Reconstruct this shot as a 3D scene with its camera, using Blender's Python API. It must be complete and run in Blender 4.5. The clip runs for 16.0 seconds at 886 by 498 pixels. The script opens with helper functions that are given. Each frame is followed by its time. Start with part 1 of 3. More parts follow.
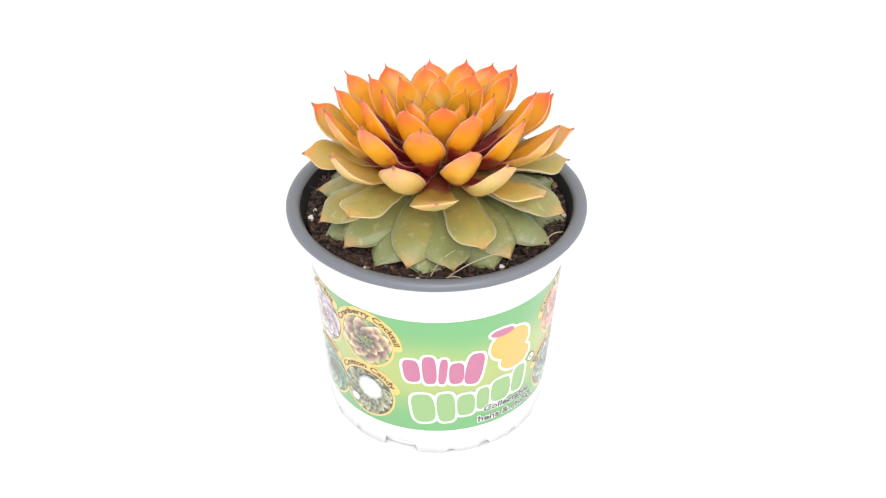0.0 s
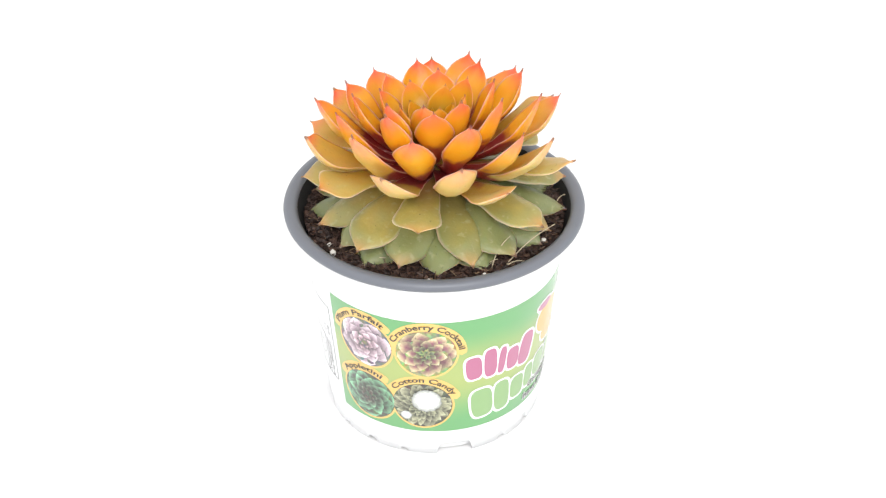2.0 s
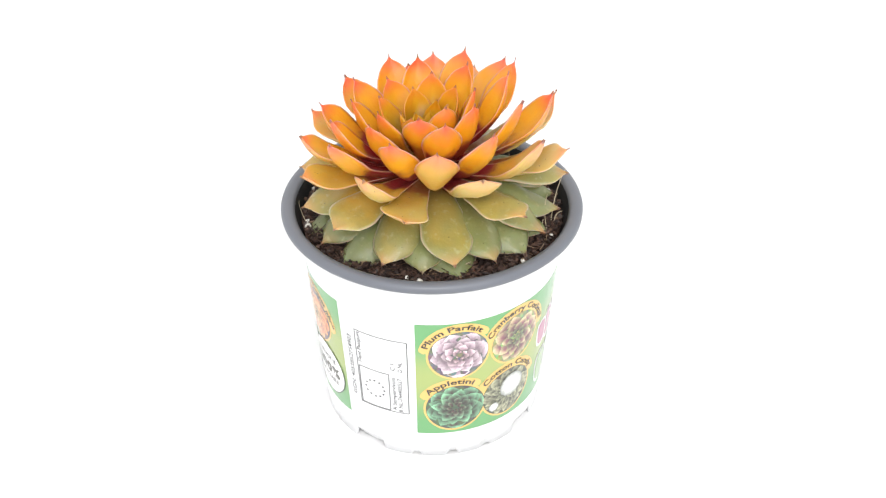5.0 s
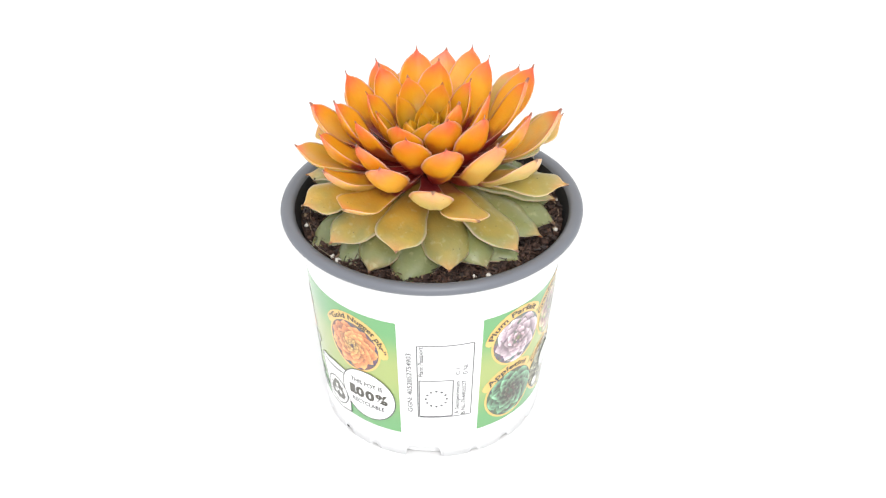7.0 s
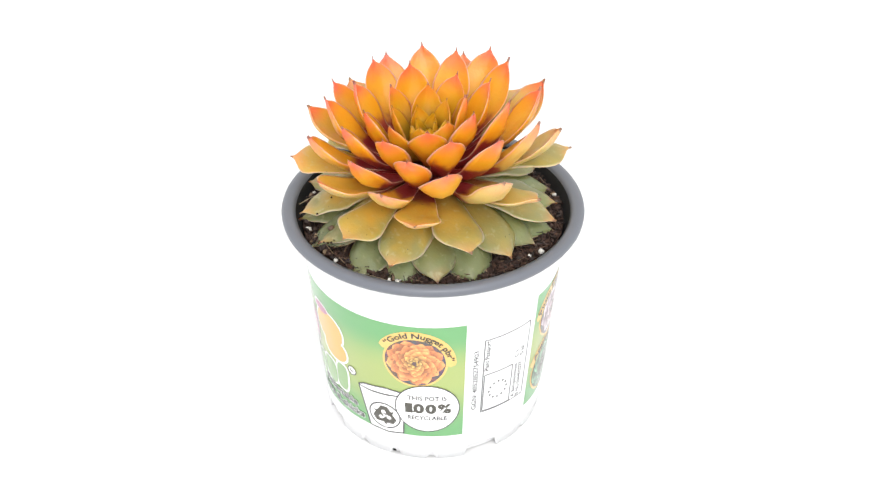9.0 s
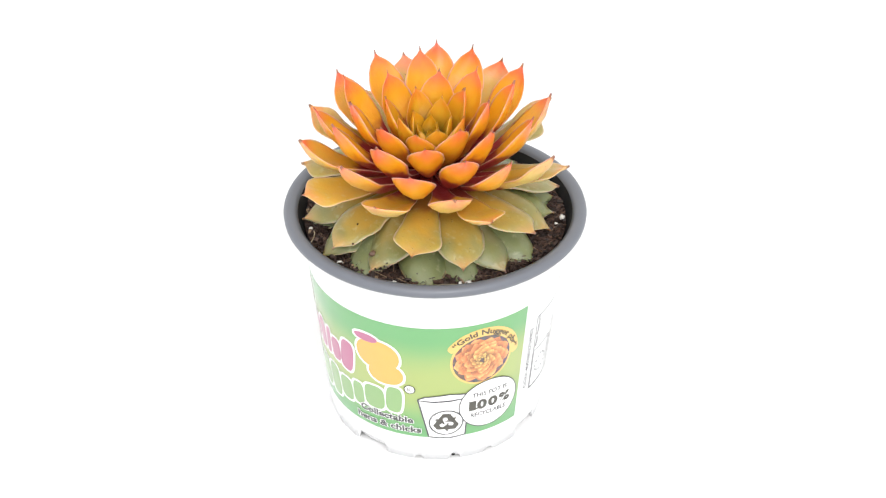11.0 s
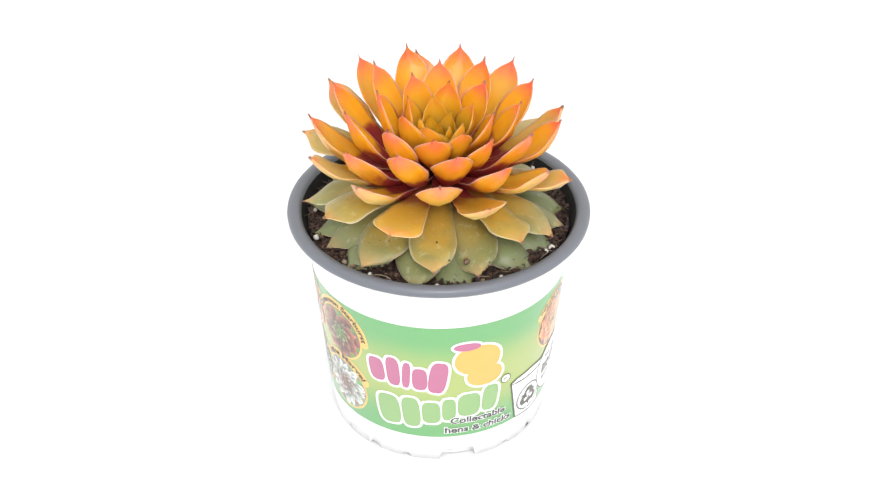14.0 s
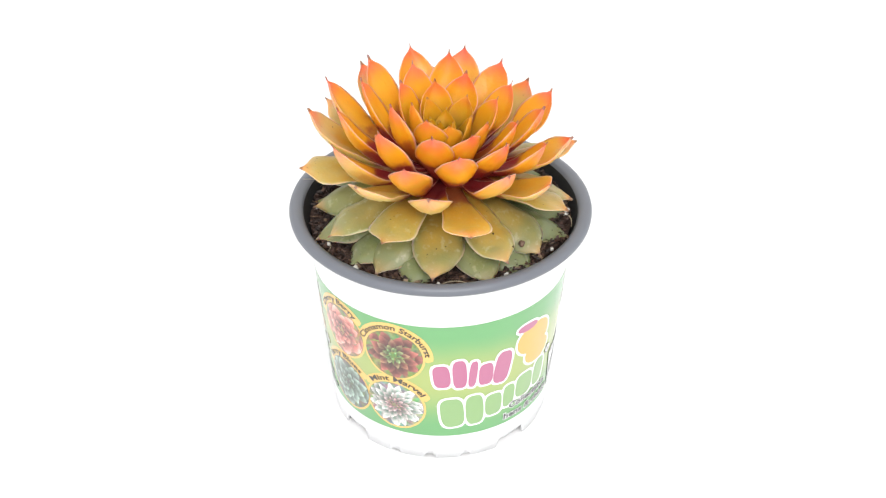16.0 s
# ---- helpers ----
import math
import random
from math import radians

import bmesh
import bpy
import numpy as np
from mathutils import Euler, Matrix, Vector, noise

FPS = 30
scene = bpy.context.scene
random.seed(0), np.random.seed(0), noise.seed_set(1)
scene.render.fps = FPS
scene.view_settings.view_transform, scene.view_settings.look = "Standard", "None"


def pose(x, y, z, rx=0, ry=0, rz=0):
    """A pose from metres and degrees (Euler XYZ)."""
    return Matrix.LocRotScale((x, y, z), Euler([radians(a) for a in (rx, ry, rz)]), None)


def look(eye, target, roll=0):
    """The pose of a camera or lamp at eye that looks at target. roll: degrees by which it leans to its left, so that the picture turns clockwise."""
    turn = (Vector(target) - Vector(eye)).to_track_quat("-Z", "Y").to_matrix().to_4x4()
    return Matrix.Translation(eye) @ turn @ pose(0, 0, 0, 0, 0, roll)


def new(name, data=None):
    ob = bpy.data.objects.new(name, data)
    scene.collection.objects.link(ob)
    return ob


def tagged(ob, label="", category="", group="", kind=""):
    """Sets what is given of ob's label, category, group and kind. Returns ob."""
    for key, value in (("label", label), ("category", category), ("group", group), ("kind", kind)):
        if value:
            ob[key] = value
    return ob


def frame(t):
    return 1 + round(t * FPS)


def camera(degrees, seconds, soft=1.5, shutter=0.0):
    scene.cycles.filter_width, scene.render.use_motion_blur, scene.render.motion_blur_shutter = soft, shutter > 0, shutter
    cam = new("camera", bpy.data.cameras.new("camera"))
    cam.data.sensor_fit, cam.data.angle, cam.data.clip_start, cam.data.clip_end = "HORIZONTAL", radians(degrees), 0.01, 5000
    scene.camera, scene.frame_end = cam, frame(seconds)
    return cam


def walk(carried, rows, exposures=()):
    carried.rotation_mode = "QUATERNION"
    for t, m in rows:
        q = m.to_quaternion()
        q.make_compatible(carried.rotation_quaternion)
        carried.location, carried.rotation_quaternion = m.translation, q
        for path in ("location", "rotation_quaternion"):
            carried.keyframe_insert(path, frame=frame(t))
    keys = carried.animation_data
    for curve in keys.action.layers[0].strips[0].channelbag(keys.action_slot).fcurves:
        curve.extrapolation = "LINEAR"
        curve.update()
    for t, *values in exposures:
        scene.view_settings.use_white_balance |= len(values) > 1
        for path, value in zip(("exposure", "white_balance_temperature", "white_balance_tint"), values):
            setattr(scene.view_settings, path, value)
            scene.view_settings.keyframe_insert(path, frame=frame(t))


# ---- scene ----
cam = camera(36.48, 16.0, soft=1.3)
EYE = pose(0, -.39335, .33783, 55.05, 0, -.332) @ pose(0, 0, 0, 0, 0, .084)
walk(cam, [(0, EYE), (16, EYE)])

# ---- light: an even white world as photo tent, an unseen front lamp added ----
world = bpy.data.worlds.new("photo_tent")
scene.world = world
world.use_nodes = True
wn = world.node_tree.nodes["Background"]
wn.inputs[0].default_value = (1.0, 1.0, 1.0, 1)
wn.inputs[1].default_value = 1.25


def area_fill(name, eye, target, size, watts):
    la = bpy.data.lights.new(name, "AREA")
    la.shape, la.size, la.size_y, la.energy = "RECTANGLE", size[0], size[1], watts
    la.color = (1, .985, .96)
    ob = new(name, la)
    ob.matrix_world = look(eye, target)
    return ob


# unseen fill, added to brighten pot and leaves from the camera's side
area_fill("front_fill", (.10, -.95, .85), (0, 0, .08), (.9, .7), 11)

# ---- materials ----


def material(name, rough=.5, col=(.8, .8, .8), spec=.5):
    m = bpy.data.materials.new(name)
    m.use_nodes = True
    b = m.node_tree.nodes["Principled BSDF"]
    b.inputs["Base Color"].default_value = (*col, 1)
    b.inputs["Roughness"].default_value = rough
    b.inputs["Specular IOR Level"].default_value = spec
    return m


class Graph:
    """Helpers for wiring a node material."""

    def __init__(self, m):
        self.t = m.node_tree
        self.b = self.t.nodes["Principled BSDF"]

    def node(self, kind, **inputs):
        n = self.t.nodes.new(kind)
        for k, v in inputs.items():
            self.put(n.inputs[k.replace("_", " ")], v)
        return n

    def put(self, socket, v):
        if isinstance(v, bpy.types.NodeSocket):
            self.t.links.new(v, socket)
        else:
            socket.default_value = v

    def math(self, op, a, b=0.0, clamp=False):
        n = self.t.nodes.new("ShaderNodeMath")
        n.operation, n.use_clamp = op, clamp
        self.put(n.inputs[0], a)
        self.put(n.inputs[1], b)
        return n.outputs[0]

    def step(self, v, lo, hi, to_lo=0.0, to_hi=1.0):
        n = self.t.nodes.new("ShaderNodeMapRange")
        n.interpolation_type = "SMOOTHSTEP"
        for k, x in enumerate((v, lo, hi, to_lo, to_hi)):
            self.put(n.inputs[k], x)
        return n.outputs[0]

    def mix(self, f, a, b, how="MIX"):
        n = self.t.nodes.new("ShaderNodeMix")
        n.data_type, n.blend_type = "RGBA", how
        self.put(n.inputs[0], f)
        for s, v in ((n.inputs[6], a), (n.inputs[7], b)):
            self.put(s, (*v, 1) if isinstance(v, tuple) and len(v) == 3 else v)
        return n.outputs[2]

    def ramp(self, v, stops):
        n = self.t.nodes.new("ShaderNodeValToRGB")
        e = n.color_ramp.elements
        while len(e) < len(stops):
            e.new(.5)
        for k, (p, c) in zip(e, stops):
            k.position, k.color = p, (*c, 1)
        self.put(n.inputs[0], v)
        return n.outputs[0]

    def noise(self, scale, detail=3, where=None):
        n = self.node("ShaderNodeTexNoise", Scale=scale, Detail=detail)
        if where is not None:
            self.put(n.inputs["Vector"], where)
        return n.outputs[0]

    def coords(self, which="Object"):
        return self.t.nodes.new("ShaderNodeTexCoord").outputs[which]

    def attribute(self, name, out="Fac"):
        n = self.t.nodes.new("ShaderNodeAttribute")
        n.attribute_name = name
        return n.outputs[out]

    def bump(self, h, strength=.3, distance=.0003):
        n = self.node("ShaderNodeBump", Strength=strength, Distance=distance, Height=h)
        self.t.links.new(n.outputs[0], self.b.inputs["Normal"])


def leaf_material():
    m = material("succulent_leaf", .42)
    g = Graph(m)
    age, under = g.attribute("age"), g.attribute("under")
    along, side = g.attribute("along"), g.attribute("across")
    at = g.coords("Object")
    n1, n2 = g.noise(160, 3, at), g.noise(900, 2, at)
    own = g.t.nodes.new("ShaderNodeObjectInfo").outputs["Random"]
    n3 = g.noise(75, 2, at)
    shift = g.math("ADD", g.math("MULTIPLY", g.math("SUBTRACT", n1, .5), .10), g.math("MULTIPLY", g.math("SUBTRACT", n3, .5), .20))
    shift = g.math("ADD", shift, g.math("MULTIPLY", g.math("SUBTRACT", own, .5), .07))
    flesh = g.ramp(g.math("ADD", age, shift), [
        (0, (.46, .28, .012)), (.14, (.62, .305, .010)), (.27, (.75, .335, .010)), (.52, (.73, .33, .014)),
        (.62, (.56, .34, .052)), (.70, (.42, .32, .080)), (.78, (.235, .220, .076)), (.88, (.182, .198, .082)), (1, (.178, .204, .096))])
    # young leaves glow yellow down their middle, older ones keep a warm flush towards the stem
    wide = g.math("ABSOLUTE", side)
    blot = g.math("MULTIPLY", g.math("SUBTRACT", n1, .5), .5)
    gold = g.math("MULTIPLY", g.step(wide, .75, .15), g.math("MULTIPLY", g.step(along, .35, .6), g.step(along, .92, .7)))
    flesh = g.mix(g.math("MULTIPLY", gold, g.step(age, .62, .5, 0, .42)), flesh, (.82, .45, .03))
    warm = g.math("MULTIPLY", g.step(g.math("ADD", along, blot), .96, .40), g.math("MULTIPLY", g.step(age, .54, .64), g.step(age, .95, .78)))
    warm = g.math("MULTIPLY", warm, g.step(wide, 1.0, .45, .25, 1))
    # one flank of the plant has had more sun and is more flushed
    place = g.t.nodes.new("ShaderNodeSeparateXYZ")
    g.put(place.inputs[0], at)
    sunny = g.step(place.outputs[1], -.025, .02)
    warm = g.math("MULTIPLY", warm, g.math("ADD", g.math("MULTIPLY", sunny, .60), .40))
    flesh = g.mix(g.math("MULTIPLY", warm, g.step(age, .66, .76, .9, .72)), flesh, (.49, .262, .027))
    flesh = g.mix(g.math("MULTIPLY", sunny, g.step(age, .60, .45, 0, .30)), flesh, (.60, .245, .008))
    # young leaves go olive towards the stem, the shade between them painted in
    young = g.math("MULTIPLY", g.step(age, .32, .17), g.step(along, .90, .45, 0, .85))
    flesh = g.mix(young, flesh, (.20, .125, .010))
    shady = g.math("MULTIPLY", g.math("SUBTRACT", 1.0, sunny), g.step(age, .62, .74, 0, .34))
    flesh = g.mix(shady, flesh, (.25, .28, .105))
    # middle leaves of that flank carry a pale waxy bloom towards their ends
    bloom = g.math("MULTIPLY", g.math("SUBTRACT", 1.0, sunny), g.math("MULTIPLY", g.step(age, .50, .58), g.step(age, .72, .64)))
    bloom = g.math("MULTIPLY", bloom, g.step(g.math("ADD", along, blot), .50, .85, 0, .75))
    flesh = g.mix(bloom, flesh, (.60, .47, .19))
    edge = g.math("MULTIPLY", g.step(wide, .90, .985), g.step(age, .60, .48, .25, 1))
    top = g.step(g.math("ADD", along, g.math("MULTIPLY", blot, .25)), .77, 1.0)
    red = g.math("ADD", g.math("MULTIPLY", top, .88), g.math("MULTIPLY", edge, g.step(along, .35, .75, 0, .85)), True)
    red = g.math("MULTIPLY", red, g.math("MULTIPLY", g.step(age, .10, .28), g.step(age, .74, .55, 0, 1)))
    c = g.mix(red, flesh, (.80, .095, .095))
    peach = g.math("MULTIPLY", g.step(g.math("ADD", along, g.math("MULTIPLY", blot, .3)), .82, 1.0), g.math("MULTIPLY", g.step(age, .52, .66), g.step(age, .98, .82)))
    c = g.mix(g.math("MULTIPLY", peach, .50), c, (.68, .32, .13))
    c = g.mix(g.math("MULTIPLY", under, g.step(age, .45, .60, 0, .8)), c, g.mix(g.math("MULTIPLY", top, .6), (.62, .46, .16), (.70, .34, .20)))
    base = g.math("MULTIPLY", g.step(g.math("ADD", g.math("SUBTRACT", g.math("ADD", along, g.step(age, .46, .60, 0, .15)), g.math("MULTIPLY", under, g.step(age, .36, .50, .14, .05))), g.math("MULTIPLY", blot, .7)), .60, .46), g.math("MULTIPLY", g.step(age, .20, .34), g.step(age, .77, .62)))
    c = g.mix(base, c, (.25, .024, .027))
    c = g.mix(g.math("MULTIPLY", g.step(wide, .92, .985, 0, .75), g.step(age, .12, .3)), c, (.80, .52, .40))
    pale = g.math("MULTIPLY", g.step(wide, .86, .97, 0, .50), g.step(age, .62, .76))
    c = g.mix(pale, c, (.44, .45, .30))
    c = g.mix(g.math("MULTIPLY", g.step(along, .955, .98, 0, .8), g.step(age, .08, .25, .3, 1)), c, (.15, .06, .06))
    c = g.mix(g.math("MULTIPLY", g.step(n2, .735, .755, 0, .85), g.step(age, .45, .6)), c, (.03, .02, .014))
    c = g.mix(g.math("MULTIPLY", g.step(g.noise(420, 5, at), .56, .72, 0, .30), g.step(age, .5, .8)), c, (.50, .50, .34))
    c = g.mix(g.math("MULTIPLY", n1, .28), c, (.55, .50, .36), "SOFT_LIGHT")
    g.put(g.b.inputs["Base Color"], c)
    g.put(g.b.inputs["Roughness"], g.step(n1, .3, .7, .30, .48))
    g.b.inputs["Subsurface Weight"].default_value = .30
    g.b.inputs["Subsurface Radius"].default_value = (1, .5, .15)
    g.b.inputs["Subsurface Scale"].default_value = .0025
    g.bump(g.math("ADD", n1, g.math("MULTIPLY", n2, .45)), .40, .0006)
    return m


def plastic(name, col, rough, grain=.1):
    m = material(name, rough, col)
    g = Graph(m)
    n = g.noise(120, 4, g.coords())
    dark = tuple(v * (1 - grain) for v in col)
    g.put(g.b.inputs["Base Color"], g.mix(n, dark, col))
    g.put(g.b.inputs["Roughness"], g.step(n, .3, .7, rough - .06, rough + .08))
    g.bump(g.noise(1500, 2, g.coords()), .08, .0001)
    return m


def soil_material():
    m = material("peat_soil", .95, spec=.2)
    g = Graph(m)
    at = g.coords()
    c = g.ramp(g.noise(420, 5, at), [(.30, (.014, .009, .008)), (.55, (.052, .031, .025)), (.75, (.13, .084, .064))])
    g.put(g.b.inputs["Base Color"], c)
    g.bump(g.noise(900, 4, at), .9, .001)
    return m


def chip_material():
    m = material("bark_bits", .55, spec=.45)
    g = Graph(m)
    n = g.t.nodes.new("ShaderNodeNewGeometry").outputs["Random Per Island"]
    c = g.ramp(n, [(0, (.016, .010, .009)), (.45, (.050, .028, .021)), (.78, (.092, .048, .035)), (.95, (.17, .10, .07)), (1, (.42, .30, .19))])
    g.put(g.b.inputs["Base Color"], g.mix(g.noise(800, 3, g.coords()), c, g.mix(.5, c, (.02, .012, .01))))
    return m


def glossy(m):
    b = m.node_tree.nodes["Principled BSDF"]
    b.inputs["Coat Weight"].default_value, b.inputs["Coat Roughness"].default_value = 1.0, .15
    b.inputs["Coat IOR"].default_value = 1.65
    return m


def print_material(name, col, rough=.42):
    m = glossy(material(name, rough, col))
    g = Graph(m)
    n = g.noise(260, 3, g.coords())
    g.put(g.b.inputs["Base Color"], g.mix(g.math("MULTIPLY", n, .25), col, tuple(min(1, v * 1.15 + .03) for v in col)))
    return m


def panel_material():
    m = glossy(material("printed_green", .42))
    g = Graph(m)
    z = g.t.nodes.new("ShaderNodeSeparateXYZ")
    g.put(z.inputs[0], g.coords())
    h = z.outputs[2]
    n = g.noise(22, 3, g.coords())
    h = g.math("ADD", h, g.math("MULTIPLY", g.math("SUBTRACT", n, .5), .010))
    mid = g.math("MULTIPLY", g.step(h, .015, .036), g.step(h, .058, .040))
    c = g.mix(mid, (.115, .350, .118), (.335, .415, .115))
    g.put(g.b.inputs["Base Color"], c)
    return m


def photo_material():
    m = glossy(material("printed_photo", .42))
    g = Graph(m)
    c = g.attribute("tint", "Color")
    n = g.noise(1100, 3, g.coords())
    g.put(g.b.inputs["Base Color"], g.mix(g.step(n, .4, .7, 0, .30), c, (.03, .03, .02)))
    return m


def sheet_material():
    m = material("white_sheet", .9, (.82, .82, .825), .2)
    g = Graph(m)
    n = g.noise(9, 4, g.coords())
    g.put(g.b.inputs["Base Color"], g.mix(n, (.81, .81, .817), (.83, .83, .834)))
    return m


LEAF, SOIL, CHIP = leaf_material(), soil_material(), chip_material()
WHITE = plastic("white_plastic", (.785, .79, .80), .38, .02)
GREY = plastic("grey_plastic", (.146, .156, .182), .34, .12)
BLACK = plastic("dark_inner_plastic", (.012, .012, .013), .8)
GREEN, PHOTO, SHEET = panel_material(), photo_material(), sheet_material()
YELLOW = print_material("print_yellow", (.74, .47, .12))
INK = print_material("print_dark_ink", (.030, .026, .014), .5)
GREYINK = print_material("print_grey_ink", (.045, .045, .050), .5)
PALEINK = print_material("print_pale_grey_ink", (.085, .085, .09), .5)
PAPER = print_material("print_white", (.86, .86, .86))
PINK = print_material("print_pink", (.41, .105, .215))
LIME = print_material("print_leaf_green", (.22, .38, .14))
SUNNY = print_material("print_sunny", (.76, .37, .06))
PERLITE = plastic("perlite", (.75, .73, .68), .9, .2)
STRAW = plastic("dry_straw", (.62, .52, .36), .8, .3)


# ---- building helpers ----
def part(name, bm, material, parent=None, label="", smooth=True):
    me = bpy.data.meshes.new(name)
    bm.normal_update()
    bm.to_mesh(me)
    bm.free()
    me.materials.append(material)
    me.polygons.foreach_set("use_smooth", [smooth] * len(me.polygons))
    ob = new(name, me)
    ob.parent = parent
    return tagged(ob, label)


def lathe(profile, n=144):
    bm = bmesh.new()
    rings = [[bm.verts.new((r * math.cos(2 * math.pi * i / n), r * math.sin(2 * math.pi * i / n), z)) for i in range(n)] for r, z in profile]
    for a, b in zip(rings, rings[1:]):
        for i in range(n):
            bm.faces.new((a[i], a[(i + 1) % n], b[(i + 1) % n], b[i]))
    return bm


def ramp(x, pairs):
    return float(np.interp(x, [p[0] for p in pairs], [p[1] for p in pairs]))


# ---- the pot ----
R0, FLARE = .03987, .08194     # radius at the foot, and growth per metre of height
RIM_R, RIM_Z = .0525, .0841


def wall_r(z):
    return R0 + FLARE * z


def on_pot(turn, z, out=0.0):
    """A place on the pot's wall: degrees round it, metres up, metres proud of it."""
    a, r = radians(turn), wall_r(z) + out
    return Vector((r * math.cos(a), r * math.sin(a), z))


def foot_height(turn):
    """The cut-outs in the foot: a wide one each quarter, smaller ones between."""
    q = (turn - 70.5 + 45) % 90 - 45
    h = 0.0
    for c, half, high in ((0, 9.5, .0046), (45, 3.4, .0021), (-45, 3.4, .0021), (26.6, 3.0, .0015), (-26.6, 3.0, .0015)):
        d = abs(q - c)
        h = max(h, high * min(1, max(0, (half - d) / 1.6)))
    return h


def build_pot():
    pot = tagged(new("flower_pot"), "white plastic flower pot with grey rim and printed green label", "flower pot")
    bm = bmesh.new()
    n = 720
    cols = []
    for i in range(n):
        a = 360 * i / n
        f = foot_height(a)
        col = []
        for z in (f, .006, .012, .03, .05, .07, .0775):
            col.append(bm.verts.new(on_pot(a, max(z, f))))
        for z, out in ((.0792, .0012), (.0806, .0022), (.0806, .0018), (.0792, .0008), (.0775, -.0002)):
            col.append(bm.verts.new(on_pot(a, z, out)))
        for z in (.05, .006):
            col.append(bm.verts.new(on_pot(a, z, -.0010)))
        col.append(bm.verts.new(on_pot(a, f, -.0010)))
        cols.append(col)
    for i in range(n):
        a, b = cols[i], cols[(i + 1) % n]
        m = len(a)
        for k in range(m):
            bm.faces.new((a[k], b[k], b[(k + 1) % m], a[(k + 1) % m]))
    part("pot_wall", bm, WHITE, pot)
    part("pot_floor", lathe([(.0001, .0052), (.0395, .0052), (.0393, .0060), (.0001, .0060)]), WHITE, pot)
    # white ring added behind the cut-outs so they don't go dark
    part("notch_backing", lathe([(R0 - .0026, .0004), (wall_r(.007) - .0026, .007), (wall_r(.007) - .0034, .007), (R0 - .0034, .0004)]), WHITE, pot)
    hole = cone_map(114.5, .0021)
    part("drain_hole", disc(hole, .75, .6, .03, 3, 16), BLACK, pot, "small dark drain hole")
    # rolled lip
    rim = [(.0486, .0806), (.0505, .0807), (.0518, .0811), (.0524, .0819), (.0525, .0829), (.0522, .0838), (.0514, .0843),
           (.0500, .0844), (.0489, .0841), (.0481, .0836), (.0476, .0827)]
    part("rim", lathe(rim, 192), GREY, pot, "smooth grey rolled rim")
    part("inner_wall", lathe([(.0476, .0827), (.0468, .0800), (.0458, .0772), (.0446, .0700), (.0442, .0690)]), BLACK, pot, "dark inside wall of the pot")
    return pot


def cone_map(turn, z, lean=0.0):
    """Lays flat print (millimetres right and up of a centre) on the pot's wall."""
    c, s = math.cos(radians(lean)), math.sin(radians(lean))
    r = wall_r(z)

    def put(u, v, out):
        u, v = c * u - s * v, s * u + c * v
        return on_pot(turn + math.degrees(u / 1000 / r), z + v / 1000, out / 1000)
    return put


def disc(put, a, b, out, rings=8, n=56, power=2.0):
    bm = bmesh.new()
    mid = bm.verts.new(put(0, 0, out))
    last = None
    for k in range(1, rings + 1):
        f = k / rings
        ring = []
        for i in range(n):
            t = 2 * math.pi * i / n
            x, y = math.cos(t), math.sin(t)
            ring.append(bm.verts.new(put(f * a * math.copysign(abs(x) ** (2 / power), x), f * b * math.copysign(abs(y) ** (2 / power), y), out)))
        for i in range(n):
            j = (i + 1) % n
            bm.faces.new((mid, ring[i], ring[j]) if last is None else (last[i], ring[i], ring[j], last[j]))
        last = ring
    return bm


def sector(put, r0, r1, lo, hi, out, n=40):
    """A band round a centre; angles in degrees clockwise from straight up, with rounded ends."""
    bm = bmesh.new()
    prev = None
    mid, half = (r0 + r1) / 2, (r1 - r0) / 2
    pad = math.degrees(half / mid)
    for i in range(n + 1):
        t = lo - pad + (hi - lo + 2 * pad) * i / n
        over = max(lo - t, t - hi, 0) / pad
        h = half * math.sqrt(max(0, 1 - over * over)) + .01
        a = radians(t)
        pair = [bm.verts.new(put(r * math.sin(a), r * math.cos(a), out)) for r in (mid - h, mid, mid + h)]
        if prev:
            bm.faces.new((prev[0], pair[0], pair[1], prev[1]))
            bm.faces.new((prev[1], pair[1], pair[2], prev[2]))
        prev = pair
    return bm


def text_flat(body, fat=0.0):
    """A line of the built-in font as flat points and faces, 1 wide unit per size, centred."""
    cu = bpy.data.curves.new("line", "FONT")
    cu.body, cu.size, cu.offset, cu.align_x, cu.resolution_u = body, 1, fat, "CENTER", 3
    ob = new("line", cu)
    me = bpy.data.meshes.new_from_object(ob.evaluated_get(bpy.context.evaluated_depsgraph_get()))
    pts = [v.co.copy() for v in me.vertices]
    faces = [tuple(p.vertices) for p in me.polygons]
    bpy.data.objects.remove(ob)
    bpy.data.curves.remove(cu)
    bpy.data.meshes.remove(me)
    return pts, faces


def text_mesh(body, place, width=None, size=3.0, fat=0.0):
    """Letters laid through place(x, y), in millimetres; width stretches the line to that length."""
    pts, faces = text_flat(body, fat)
    lo, hi = min(p.x for p in pts), max(p.x for p in pts)
    k = width / (hi - lo) if width else size
    bm = bmesh.new()
    vs = [bm.verts.new(place((p.x - (lo + hi) / 2) * k, p.y * size)) for p in pts]
    for f in faces:
        try:
            bm.faces.new([vs[i] for i in f])
        except ValueError:
            pass
    return bm


def straight(put, out, lean=0.0):
    c, s = math.cos(radians(lean)), math.sin(radians(lean))
    return lambda x, y: put(c * x - s * y, s * x + c * y, out)


